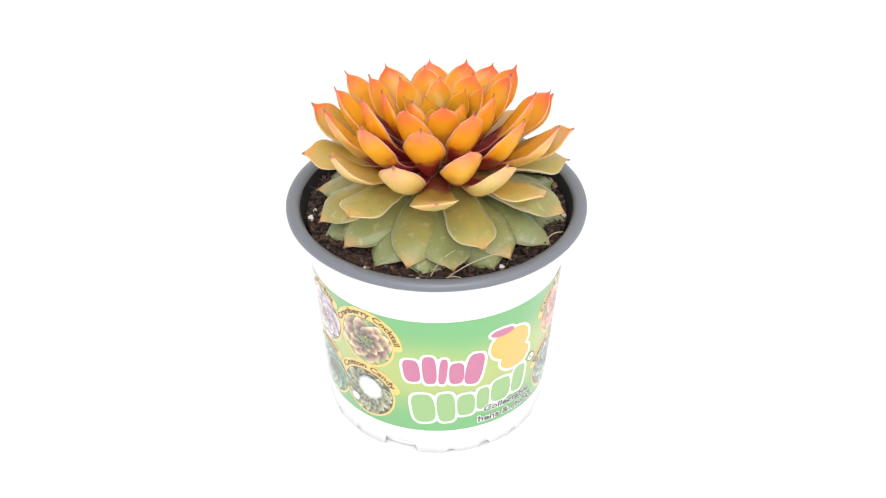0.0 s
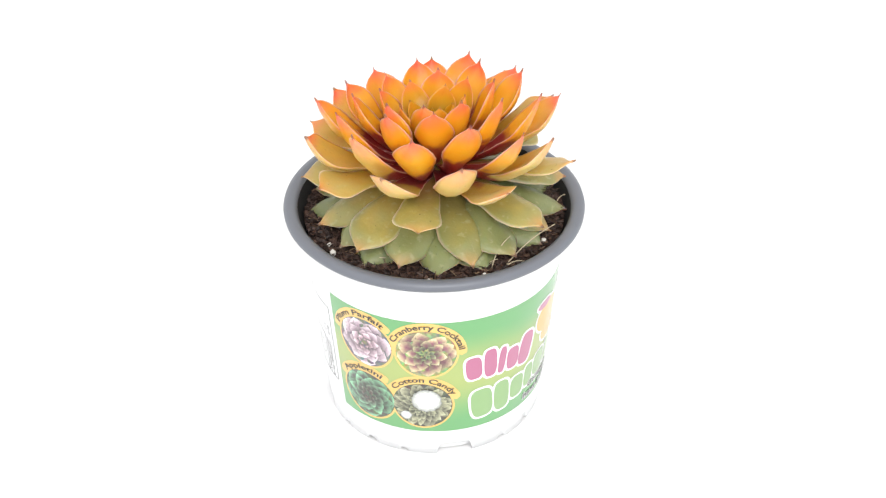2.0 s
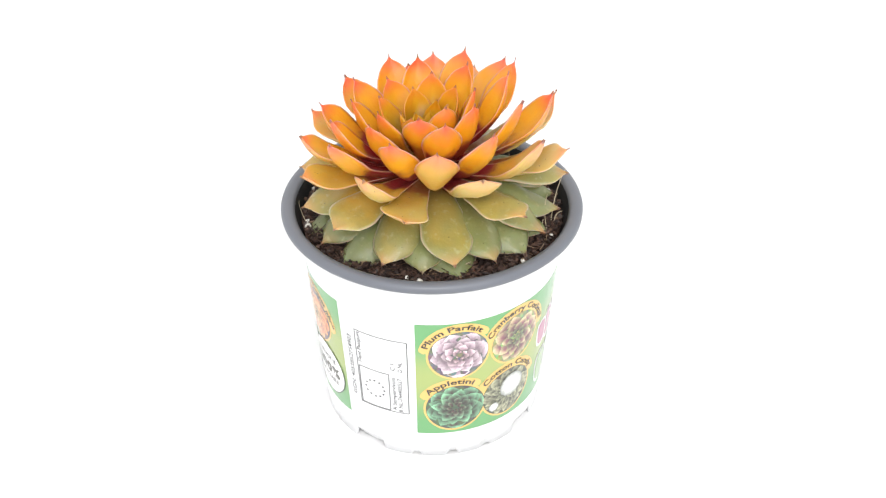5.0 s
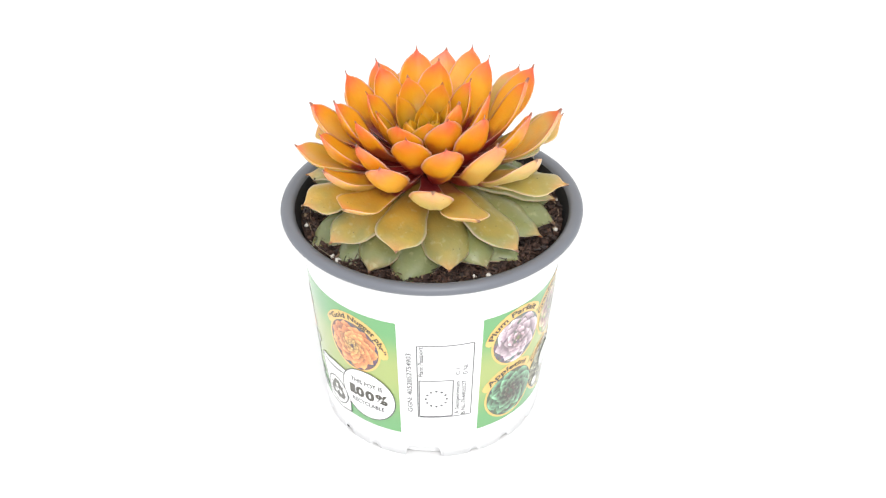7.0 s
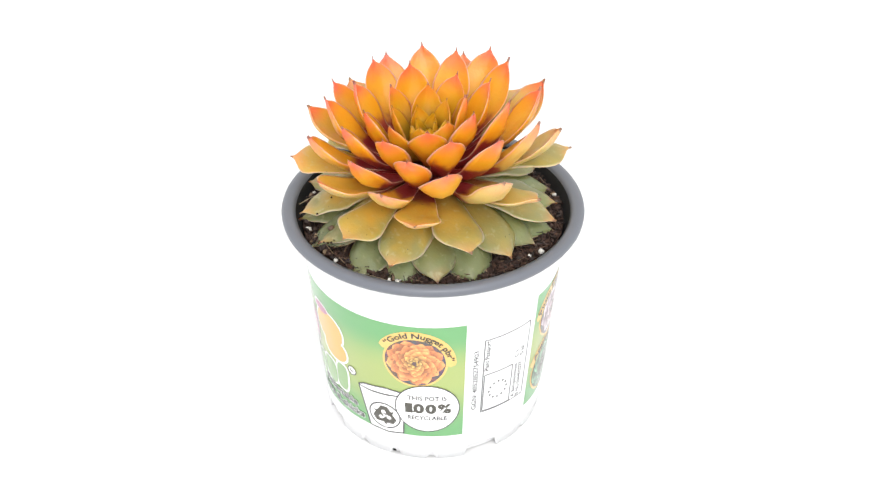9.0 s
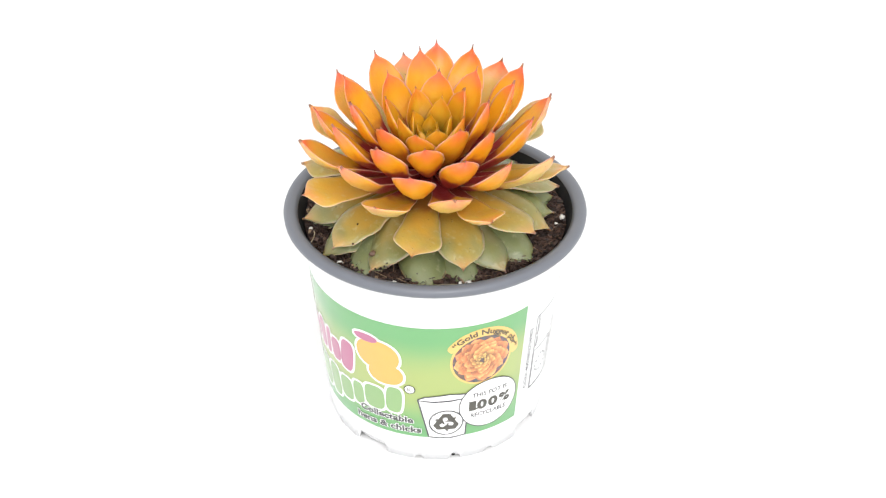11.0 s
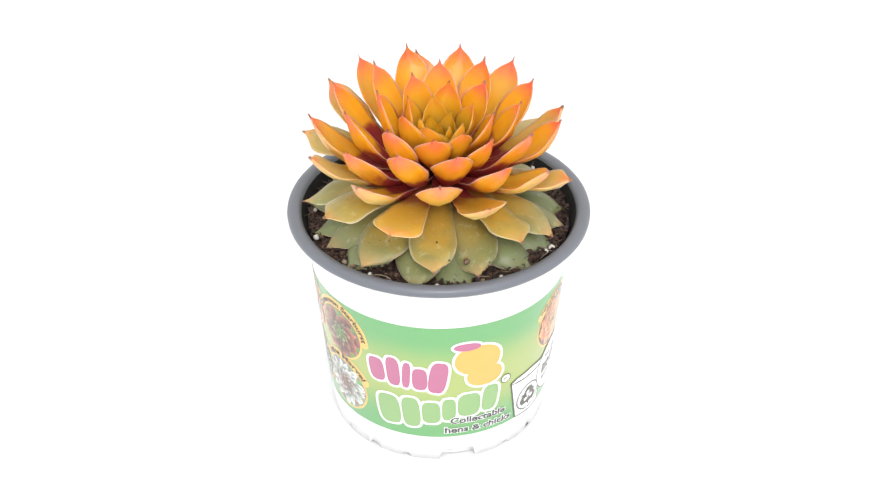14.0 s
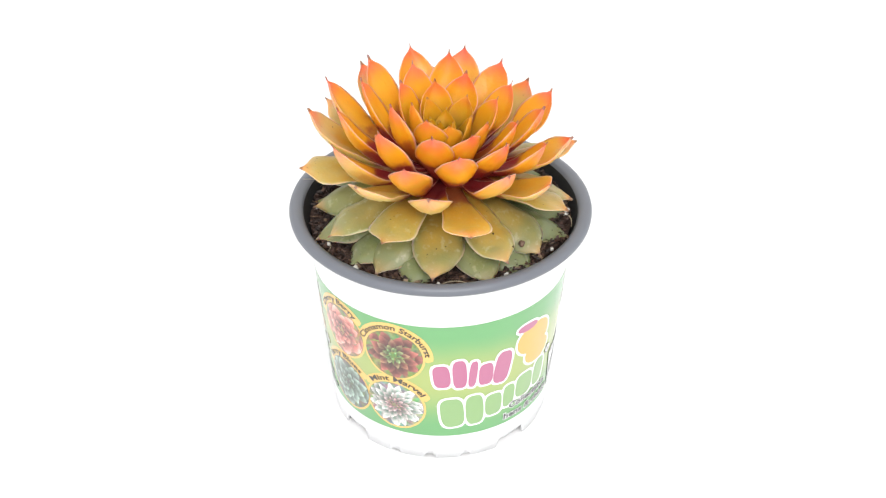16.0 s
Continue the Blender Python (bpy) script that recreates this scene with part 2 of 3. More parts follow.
def arched(put, r, lo, hi, out):
    """Along an arc from angle lo to hi, clockwise from straight up."""
    mid = radians((lo + hi) / 2)

    def place(x, y):
        a = mid + x / r
        return put((r + y) * math.sin(a), (r + y) * math.cos(a), out)
    return place, r * radians(hi - lo)


def outline(put, pts, width, out):
    """A closed drawn line of that width through corners, finely divided to follow the wall."""
    bm = bmesh.new()
    n = len(pts)
    for i in range(n):
        (x0, y0), (x1, y1) = pts[i], pts[(i + 1) % n]
        d = math.hypot(x1 - x0, y1 - y0)
        if d < 1e-6:
            continue
        nx, ny = -(y1 - y0) / d * width / 2, (x1 - x0) / d * width / 2
        k = max(1, int(d / 2))
        prev = None
        for j in range(k + 1):
            f = j / k
            x, y = x0 + (x1 - x0) * f, y0 + (y1 - y0) * f
            pair = (bm.verts.new(put(x + nx, y + ny, out)), bm.verts.new(put(x - nx, y - ny, out)))
            if prev:
                bm.faces.new((prev[0], pair[0], pair[1], prev[1]))
            prev = pair
    return bm


def filled(put, pts, out):
    """A filled convex shape, cut into rings so that it follows the wall."""
    cx, cy = sum(p[0] for p in pts) / len(pts), sum(p[1] for p in pts) / len(pts)
    fine = []
    for (x0, y0), (x1, y1) in zip(pts, pts[1:] + pts[:1]):
        k = max(1, int(math.hypot(x1 - x0, y1 - y0) / 1.5))
        fine += [(x0 + (x1 - x0) * j / k, y0 + (y1 - y0) * j / k) for j in range(k)]
    bm = bmesh.new()
    mid = bm.verts.new(put(cx, cy, out))
    last = None
    for r in range(1, 7):
        ring = [bm.verts.new(put(cx + (x - cx) * r / 6, cy + (y - cy) * r / 6, out)) for x, y in fine]
        for i in range(len(ring)):
            j = (i + 1) % len(ring)
            bm.faces.new((mid, ring[i], ring[j]) if last is None else (last[i], ring[i], ring[j], last[j]))
        last = ring
    return bm


def photo(name, put, r, petals, heart, mid, rim, ground, parent, label, wide=.42, core=0.0, spread=1.12, spots=(), seed=1):
    """A round printed picture of a rosette: flat petals over a dark ground, inner over outer."""
    rng = random.Random(seed)
    bm = disc(put, r, r, .16, 6, 48)
    cols = [tuple(c * rng.uniform(.4, 1.7) for c in ground) for _ in bm.verts]
    for i in range(petals):
        f = 1 - i / petals
        tip = r * (.08 + spread * f ** .9) * rng.uniform(.9, 1.05)
        root = tip * .35
        w = tip * wide * rng.uniform(.85, 1.1) + r * .02
        a = i * radians(137.508) + rng.uniform(-.1, .1)
        ox, oy = rng.uniform(-.3, .3), rng.uniform(-.3, .3)
        base = [h + (m - h) * min(1, max(0, f - core) * 2.2) for h, m in zip(heart, mid)]
        tipc = [h + (m - h) * min(1, max(0, f - core) * 1.6) for h, m in zip(heart, rim)]
        k = rng.uniform(.6, 1.35)
        vs = []
        for x, y, c, q in ((root, 0, base, .12), (tip * .70, w * .52, tipc, .75), (tip * .88, w * .26, tipc, 1.25), (tip, 0, tipc, 1.5),
                           (tip * .88, -w * .26, tipc, .9), (tip * .70, -w * .52, tipc, .45), (tip * .7, 0, base, .8)):
            u, v = x * math.cos(a) - y * math.sin(a) + ox, x * math.sin(a) + y * math.cos(a) + oy
            d = math.hypot(u, v)
            if d > r * .985:
                u, v = u * r * .985 / d, v * r * .985 / d
            vs.append(bm.verts.new(put(u, v, .18 + .0015 * i)))
            cols.append(tuple(min(1, z * q * k) for z in c))
        for p in range(6):
            bm.faces.new((vs[6], vs[p], vs[(p + 1) % 6]))
    # pale woolly patches, ragged at the rim
    for u0, v0, q in spots:
        mid_v = bm.verts.new(put(u0, v0, .42))
        cols.append((1, 1, 1))
        last = None
        for far, tone in ((.7, .95), (1, .62), (1.22, .26)):
            ring = []
            for i in range(36):
                a, d = i * math.pi / 18, q * far * rng.uniform(.94, 1.06)
                ring.append(bm.verts.new(put(u0 + d * math.cos(a), v0 + d * math.sin(a), .41)))
                cols.append((tone, tone * 1.04, tone * .98))
            for i in range(36):
                j = (i + 1) % 36
                bm.faces.new((mid_v, ring[i], ring[j]) if last is None else (last[i], ring[i], ring[j], last[j]))
            last = ring
    me = bpy.data.meshes.new(name)
    bm.to_mesh(me)
    bm.free()
    at = me.color_attributes.new("tint", "FLOAT_COLOR", "POINT")
    at.data.foreach_set("color", [x for c in cols for x in (*c, 1)])
    me.materials.append(PHOTO)
    ob = new(name, me)
    ob.parent = parent
    return tagged(ob, label)


def medallion(turn, z, words, span, look_of, label, seed):
    """A round photo in a yellow ring, with its name on an arched yellow band."""
    put = cone_map(turn, z)
    part("photo_ring", disc(put, 11.3, 11.3, .08, 8, 64), YELLOW, sleeve)
    part("name_band", sector(put, 10.4, 14.1, span[0] - 4, span[1] + 4, .10), YELLOW, sleeve)
    photo("photo", put, 10.5, parent=sleeve, label=label, seed=seed, **look_of)
    place, length = arched(put, 11.35, *span, .22)
    part("lettering", text_mesh(words, place, length, 3.15, .022), INK, sleeve)


def blob_letter(put, x, y, w, h, lean, ink):
    """A plain rounded bar with a white border, standing for one drawn letter of the logo."""
    c, s = math.cos(radians(lean)), math.sin(radians(lean))
    inner = lambda u, v, out: put(x + c * u - s * v, y + s * u + c * v, out)
    part("logo_border", disc(inner, w / 2 + .9, h / 2 + .9, .12, 5, 32, 3.2), PAPER, sleeve)
    part("logo_shape", disc(inner, w / 2, h / 2, .17, 5, 32, 3.2), ink, sleeve)


def logo(turn):
    """The two lines of the logo as plain bars in their colours, with the small line below."""
    put = cone_map(turn + 19, .040)
    for x, y, w, h, lean in ((-12.2, .6, 6.0, 10.4, 6), (-6.0, 1.4, 5.0, 13.0, 3), (-1.3, .8, 3.0, 12.0, -4), (3.4, -.4, 5.4, 10.0, 0), (9.7, .6, 6.4, 14.4, -8)):
        blob_letter(put, x, y, w, h, lean, PINK)
    put = cone_map(turn + 32, .0245)
    for x, y, w, h, lean in ((-17.6, -1.6, 8.4, 13.8, 6), (-9.6, -1.2, 6.6, 14.2, 4), (-2.5, -.8, 6.6, 10.4, 2), (3.7, .6, 5.0, 10.6, 0), (10.7, 2.2, 8.2, 10.8, 0), (18.3, 3.6, 6.0, 12.2, -4)):
        blob_letter(put, x, y, w, h, lean, LIME)
    put = cone_map(turn + 53.4, .046)
    for a, b, x, y, ink in ((8.2, 6.6, -2.6, 1.6, SUNNY), (6.6, 4.8, .2, -6.2, SUNNY), (4.6, 1.7, -6.6, 8.2, PINK)):
        at = lambda u, v, out, x=x, y=y: put(x + u, y + v, out)
        part("logo_border", disc(at, a + .9, b + .9, .11, 6, 40, 2.2), PAPER, sleeve)
        part("logo_shape", disc(at, a, b, .15 + .02 * (ink is PINK), 6, 40, 2.2), ink, sleeve)
    put = cone_map(turn + 65, .0346)
    part("mark_ring", sector(put, 1.7, 2.05, -179, 179, .2, 40), INK, sleeve)
    part("mark_ground", disc(put, 2.0, 2.0, .17, 3, 24), PAPER, sleeve)
    part("lettering", text_mesh("R", straight(cone_map(turn + 65, .0336), .22), None, 2.6), INK, sleeve)
    for words, t, z, w in (("Collectable", 52.0, .0182, 20.6), ("hens & chicks", 52.6, .0137, 25.0)):
        put = cone_map(turn + t, z)
        part("lettering_border", text_mesh(words, straight(put, .22), w + .5, 4.0, .09), PAPER, sleeve)
        part("lettering", text_mesh(words, straight(put, .27), w, 3.9, .034), GREYINK, sleeve)


def build_sleeve():
    """The printed label: a green field over most of the wall, with its pictures and words."""
    bm = bmesh.new()
    lo, hi, n = -172.4, 149.4, 320
    prev = None
    for i in range(n + 1):
        a = lo + (hi - lo) * i / n
        col = [bm.verts.new(on_pot(a, .0115 + (.0635 - .0115) * k / 4, .00004)) for k in range(5)]
        if prev:
            for k in range(4):
                bm.faces.new((prev[k], col[k], col[k + 1], prev[k + 1]))
        prev = col
    return part("label", bm, GREEN, pot, "glossy green printed label with round plant photos")


def build_print():
    looks = dict(
        plum=dict(petals=34, heart=(.66, .42, .46), mid=(.44, .29, .37), rim=(.74, .60, .66), ground=(.12, .12, .12), wide=.68),
        cranberry=dict(petals=34, heart=(.08, .20, .08), mid=(.27, .06, .11), rim=(.58, .47, .27), ground=(.24, .30, .10), wide=.55),
        apple=dict(petals=46, heart=(.11, .035, .04), mid=(.055, .035, .032), rim=(.19, .44, .25), ground=(.06, .09, .05), wide=.52),
        cotton=dict(petals=110, heart=(.24, .26, .16), mid=(.035, .04, .018), rim=(.36, .36, .23), ground=(.05, .06, .03)),
        cherry=dict(petals=30, heart=(.62, .18, .14), mid=(.62, .15, .12), rim=(.88, .36, .29), ground=(.3, .2, .1), wide=.6),
        cinnamon=dict(petals=40, heart=(.20, .52, .18), mid=(.17, .03, .025), rim=(.40, .12, .09), ground=(.17, .20, .06), wide=.38),
        blues=dict(petals=40, heart=(.28, .42, .32), mid=(.13, .20, .16), rim=(.36, .48, .42), ground=(.12, .13, .09)),
        mint=dict(petals=64, heart=(.56, .20, .24), mid=(.22, .36, .28), rim=(.82, .78, .76), ground=(.25, .28, .2)),
        gold=dict(petals=78, heart=(.70, .46, .12), mid=(.66, .17, .045), rim=(.80, .27, .085), ground=(.10, .06, .07), wide=.62))
    looks["cotton"]["wide"] = looks["mint"]["wide"] = .30
    looks["cotton"]["spots"] = ((1.5, 2.6, 4.3), (-5.8, -5.2, 1.7))
    looks["gold"]["spread"] = 1.0
    medallion(207.0, .0490, "Plum Parfait", (-72, 40), looks["plum"], "printed photo of a lilac rosette", 2)
    medallion(206.3, .0240, "Appletini", (-56, 30), looks["apple"], "printed photo of a dark green rosette", 3)
    medallion(236.3, .0492, "Cranberry Cocktail", (-70, 82), looks["cranberry"], "printed photo of a maroon and green rosette", 4)
    medallion(234.2, .0245, "Cotton Candy", (-56, 64), looks["cotton"], "printed photo of a rosette with a white woolly heart", 5)
    medallion(340.4, .0490, "Cherry Berry", (-72, 40), looks["cherry"], "printed photo of a coral red rosette", 6)
    medallion(339.6, .0240, "Berry Blues", (-62, 40), looks["blues"], "printed photo of a blue-green rosette", 7)
    medallion(9.4, .0485, "Cinnamon Starburst", (-72, 84), looks["cinnamon"], "printed photo of a brown-red rosette with a green heart", 8)
    medallion(8.6, .0245, "Mint Marvel", (-46, 58), looks["mint"], "printed photo of a pale green and pink rosette", 9)
    medallion(126.8, .0472, "\u201cGold Nugget pbr\u201d", (-54, 86), looks["gold"], "printed photo of an orange rosette", 10)
    for turn in (28.5, 255.5):
        logo(turn)
    # recycling drawing: a white pot outline, arrows in a circle, and a speech bubble
    put = cone_map(109.6, .0205)
    shape = [(-9.0, 9.6), (-6.8, 10.9), (1.5, 12.2), (8.2, 11.6), (8.4, 8.0), (7.6, -8.4), (2, -9.3), (-5.4, -8.6)]
    part("pot_drawing", filled(put, shape, .20), PAPER, sleeve)
    part("pot_drawing_line", outline(put, shape, .55, .24), GREYINK, sleeve)
    part("pot_drawing_line", outline(put, [(-8.8, 9.2), (-4, 8.6), (2, 8.9), (8.2, 9.8), (2, 9.2), (-4, 8.9)], .4, .25), GREYINK, sleeve)
    put = cone_map(132.0, .0254)
    part("bubble", disc(put, 11.2, 10.9, .26, 8, 56), PAPER, sleeve)
    part("bubble_line", sector(put, 11.0, 11.4, -179, 179, .28, 72), GREYINK, sleeve)
    for words, dz, w, s, f in (("THIS POT IS", 4.2, 13.4, 2.8, .02), ("RECYCLABLE", -5.4, 13.8, 2.7, .02)):
        at = lambda x, y, dz=dz: put(x, y + dz, .32)
        part("lettering", text_mesh(words, at, w, s, f), GREYINK, sleeve)
    for sign, x, w in (("1", -6.4, 2.6), ("0", -2.9, 3.8), ("0", 1.3, 3.8), ("%", 6.0, 4.8)):
        at = lambda u, v, x=x: put(x + u, v - 1.9, .32)
        part("lettering", text_mesh(sign, at, w, 5.9, .05), INK, sleeve)
    part("lettering", filled(put, [(-7.6, -1.9), (-4.3, -1.9), (-4.3, -1.1), (-7.6, -1.1)], .33), INK, sleeve)
    put = cone_map(110.6, .0190)
    part("arrows_ground", disc(put, 5.9, 5.9, .30, 5, 40), PAPER, sleeve)
    part("arrows_ring", sector(put, 5.6, 6.1, -179, 179, .33, 60), GREYINK, sleeve)
    for k in range(3):
        part("arrow", arrow(put, 120 * k), INK, sleeve)
    # plant passport printed straight on the white wall
    put = cone_map(171.1, .0375)
    part("passport_frame", outline(put, [(-9.6, -17.0), (9.5, -17.0), (9.6, 17.0), (-9.6, 17.0)], .40, .05), PALEINK, pot)
    part("passport_frame", outline(put, [(-9.1, -16.6), (2.6, -16.6), (2.7, .7), (-9.0, .7)], .40, .06), PALEINK, pot)
    for k in range(12):
        a = radians(30 * k)
        star = cone_map(171.1, .0375)
        part("star", disc(lambda u, v, o, a=a: star(-3.1 + 3.7 * math.cos(a) + u, -8.0 + 3.7 * math.sin(a) + v, o), .46, .46, .06, 2, 10), PALEINK, pot)
    for words, x, y, w, s in (("GGN: 4052852754903", -11.6, -.8, 28, 2.5), ("Plant Passport", -7.6, 9.6, 14, 2.3), ("A Sempervivum", 5.0, -8.2, 16, 2.2),
                              ("B NL-764405527", 7.3, -8.4, 16.4, 2.2), ("C 1", 5.0, 4.6, 3.2, 2.2), ("D NL", 7.6, 5.2, 4.6, 2.2)):
        at = lambda u, v, x=x, y=y: put(x - v, y + u, .05)
        part("lettering", text_mesh(words, at, w, s, .018), PALEINK, pot)


def arrow(put, turn):
    """One bent arrow of the recycling sign."""
    bm = bmesh.new()
    c, s = math.cos(radians(turn)), math.sin(radians(turn))

    def v(x, y):
        return bm.verts.new(put(1.36 * (c * x - s * y), 1.36 * (s * x + c * y), .36))
    bm.faces.new((v(-2.2, 1.0), v(-.9, 3.3), v(.9, 3.3), v(.2, 1.9), v(-.6, 1.9), v(-1.2, .6)))
    bm.faces.new((v(.9, 3.3), v(1.9, 1.7), v(2.7, 2.1), v(1.9, .1), v(-.4, .5), v(.5, 1.0), v(.2, 1.9)))
    return bm


# ---- soil ----
def build_soil():
    bm = bmesh.new()
    n, rings = 160, 34
    last = None
    mid = bm.verts.new((0, 0, .0785))
    for k in range(1, rings + 1):
        r = .0455 * k / rings
        ring = []
        for i in range(n):
            a = 2 * math.pi * i / n
            x, y = r * math.cos(a), r * math.sin(a)
            z = .0772 + .0014 * min(1, max(0, (r - .034) / .008)) + .0030 * (noise.noise((x * 130, y * 130, 3)) * .5 + noise.noise((x * 420, y * 420, 7)) * .35 + noise.noise((x * 1100, y * 1100, 1)) * .2)
            ring.append(bm.verts.new((x, y, z)))
        for i in range(n):
            j = (i + 1) % n
            bm.faces.new((mid, ring[i], ring[j]) if last is None else (last[i], ring[i], ring[j], last[j]))
        last = ring
    soil = part("potting_soil", bm, SOIL)
    tagged(soil, "dark brown crumbly peat soil with bark and perlite bits", "soil", kind="stuff")
    rng = random.Random(5)
    bm = bmesh.new()
    for i in range(4200):
        a, r = rng.uniform(0, 2 * math.pi), .0450 * math.sqrt(rng.uniform(.42, 1))
        fibre = rng.random() < .62
        l, w, h = (rng.uniform(.0014, .0052), rng.uniform(.00007, .00018), .00011) if fibre else (rng.uniform(.0004, .0014), rng.uniform(.0003, .0008), rng.uniform(.0002, .0006))
        m = pose(r * math.cos(a), r * math.sin(a), .0777 + .0013 * min(1, max(0, (r - .034) / .008)) + rng.uniform(0, .0018), rng.uniform(-35, 35), rng.uniform(-35, 35), rng.uniform(0, 360))
        if r + l * .6 > .0455:
            continue
        v = [bm.verts.new(m @ Vector((sx * l * rng.uniform(.6, 1), sy * w * rng.uniform(.5, 1), sz * h))) for sx in (-1, 1) for sy in (-1, 1) for sz in (-1, 1)]
        for f in ((0, 1, 3, 2), (4, 6, 7, 5), (0, 4, 5, 1), (2, 3, 7, 6), (0, 2, 6, 4), (1, 5, 7, 3)):
            bm.faces.new([v[q] for q in f])
    tagged(part("bark_bits", bm, CHIP, soil, smooth=False), kind="stuff")
    # larger crumbs of peat and bark lying along the wall
    for i in range(46):
        a, r = 360 * i / 46 + rng.uniform(-4, 4), rng.uniform(.0385, .0440)
        b = bmesh.new()
        bmesh.ops.create_icosphere(b, subdivisions=2, radius=rng.uniform(.0008, .0017))
        for v in b.verts:
            v.co *= 1 + .75 * noise.noise(v.co * 1100 + Vector((a, 0, 0)))
            v.co.z *= .6
        bmesh.ops.transform(b, matrix=pose(r * math.cos(radians(a)), r * math.sin(radians(a)), .0800, rng.uniform(-30, 30), rng.uniform(-30, 30), rng.uniform(0, 360)), verts=b.verts)
        part("crumb", b, SOIL, soil)
    # dirt that fell on two of the old leaves
    for x, y, z, size in ((.01061, .03744, .0855, .0011), (.00809, .04317, .0840, .0003), (.00521, .04229, .0847, .0004), (.00466, .04176, .0857, .0003),
                          (.00640, .0428, .0843, .00035), (.01789, .03074, .0914, .0003), (.01728, .03788, .0884, .0004)):
        b = bmesh.new()
        bmesh.ops.create_icosphere(b, subdivisions=2, radius=size)
        for v in b.verts:
            v.co *= 1 + .7 * noise.noise(v.co * 1400 + Vector((x * 900, 0, 0)))
        bmesh.ops.translate(b, vec=(x, y, z), verts=b.verts)
        part("crumb", b, CHIP if size > .001 else SOIL, soil)
    for a, r, s in ((300, .0425, 1.0), (352, .0445, .9), (190, .0440, 1.1), (184, .0425, .8), (120, .0440, 1.2), (116, .0436, .8), (60, .0440, .9), (88, .0440, .8),
                    (30, .0440, .7), (238, .0442, .8), (262, .0440, .7), (330, .0430, .7)):
        b = bmesh.new()
        bmesh.ops.create_icosphere(b, subdivisions=2, radius=.0010 * s)
        for v in b.verts:
            v.co *= 1 + .5 * noise.noise(v.co * 1500 + Vector((a, 0, 0)))
        bmesh.ops.translate(b, vec=(r * math.cos(radians(a)), r * math.sin(radians(a)), .0802), verts=b.verts)
        part("perlite", b, PERLITE, soil, "white perlite grain")
    for a, r, l, up, turn in ((267.3, .0412, .0120, 48, 6), (275.1, .0418, .0205, 31, -7), (273, .0430, .007, 6, -20), (262, .0425, .008, 8, 15), (31, .0430, .010, 10, 100), (118, .0438, .012, 12, 30), (205, .0425, .009, 14, 330), (330, .0425, .007, 12, 20)):
        b = bmesh.new()
        prev = None
        m = pose(r * math.cos(radians(a)), r * math.sin(radians(a)), .0798, 0, -up, turn)
        for k in range(9):
            f = k / 8
            c = m @ Vector((l * f, .0012 * math.sin(2.4 * f), .0008 * math.sin(3 * f)))
            w = .00023 * (1 - .5 * f)
            ring = [b.verts.new(c + Vector((w * math.cos(q), w * math.sin(q) * .7, w * math.sin(q)))) for q in (0, 1.57, 3.14, 4.71)]
            if prev:
                for q in range(4):
                    b.faces.new((prev[q], ring[q], ring[(q + 1) % 4], prev[(q + 1) % 4]))
            prev = ring
        part("straw", b, STRAW, soil, "pale dry straw")
    return soil


# ---- the rosette: leaves in a golden-angle spiral, 0 the youngest ----
GOLDEN, FIRST = 137.508, 266.22
HEART = (.00086, .00136)
LEAN = (.003, -.115)           # the whole rosette leans a little
REACH = [(3, 1.4), (8, 4.0), (13, 8.4), (20, 16.2), (28, 26.8), (36, 35.2), (44, 41.7), (52, 44.9), (60, 47.6), (68, 45.0), (80, 44.2), (92, 43.6)]
RISE = [(3, 112.4), (8, 116.6), (13, 121.0), (20, 124.4), (28, 126.7), (36, 125.0), (44, 119.9), (52, 112.9), (60, 97.2), (68, 84.0), (80, 79.6), (92, 79.0)]
TURNED = {27: 4.4, 28: -5.3, 31: -2.7, 32: 5.1, 34: -1.4, 36: -1.5, 37: 4.8, 38: 3.6, 40: 6.3, 42: 1.5, 43: 2.4, 44: 2.7, 45: 1.5, 46: 3.7, 47: 2.1,
          48: -1.6, 49: 3.8, 50: -2.9, 51: 2.8, 52: 1.2, 53: -0.6, 54: -1.6, 56: -5, 57: 1.9, 58: -6.5, 59: -1.7, 60: -2.5, 61: -8.6, 62: 1.1,
          63: -1.6, 64: -7.6, 65: 1.9, 66: -5.3, 67: -0.6, 68: -0.3, 69: -7.7, 70: 2.6, 71: -7.4, 72: -8.9, 73: 0.6, 74: -1.5, 75: -0.1, 76: -0.7,
          78: 0.6, 79: -5.5, 83: -4}
LONGER = {27: 0.8, 29: -1.1, 30: 1.6, 31: -2.4, 32: 0.8, 33: 1.2, 36: -0.6, 37: -0.6, 39: -0.8, 41: 0.6, 42: 0.7, 43: -0.8, 44: -2.7,
          47: 0.9, 51: -0.9, 52: -1.4, 53: -0.7, 55: 1.7, 57: -0.8, 58: 1, 59: -2.7, 60: 1.5, 61: -2.4, 62: -1.8, 63: 1, 64: -2.3, 65: -1.3,
          67: -1.5, 68: -1, 69: -0.8, 70: -2.4, 71: -0.9, 72: -1.7, 73: -0.8, 74: -2.1, 75: -1.5, 76: 0.6, 78: -2.4, 79: 1.3}
HIGHER = {28: -1.5, 29: 0.9, 30: -1.7, 31: 1.1, 33: -2, 38: -2.1, 39: 0.7, 40: -1.2, 41: 0.6, 44: 3.7, 46: -1.1, 47: -1.1, 48: -1, 49: 0.7, 50: 0.7,
          53: 1.6, 54: -0.6, 55: -1.4, 56: -1.1, 59: -2.1, 63: -3.1, 64: -2.6, 65: -4.3, 67: 1.7, 68: -2.4, 71: -1.5, 72: 1.3, 74: -1.9, 76: 0.9,
          78: 0.8}
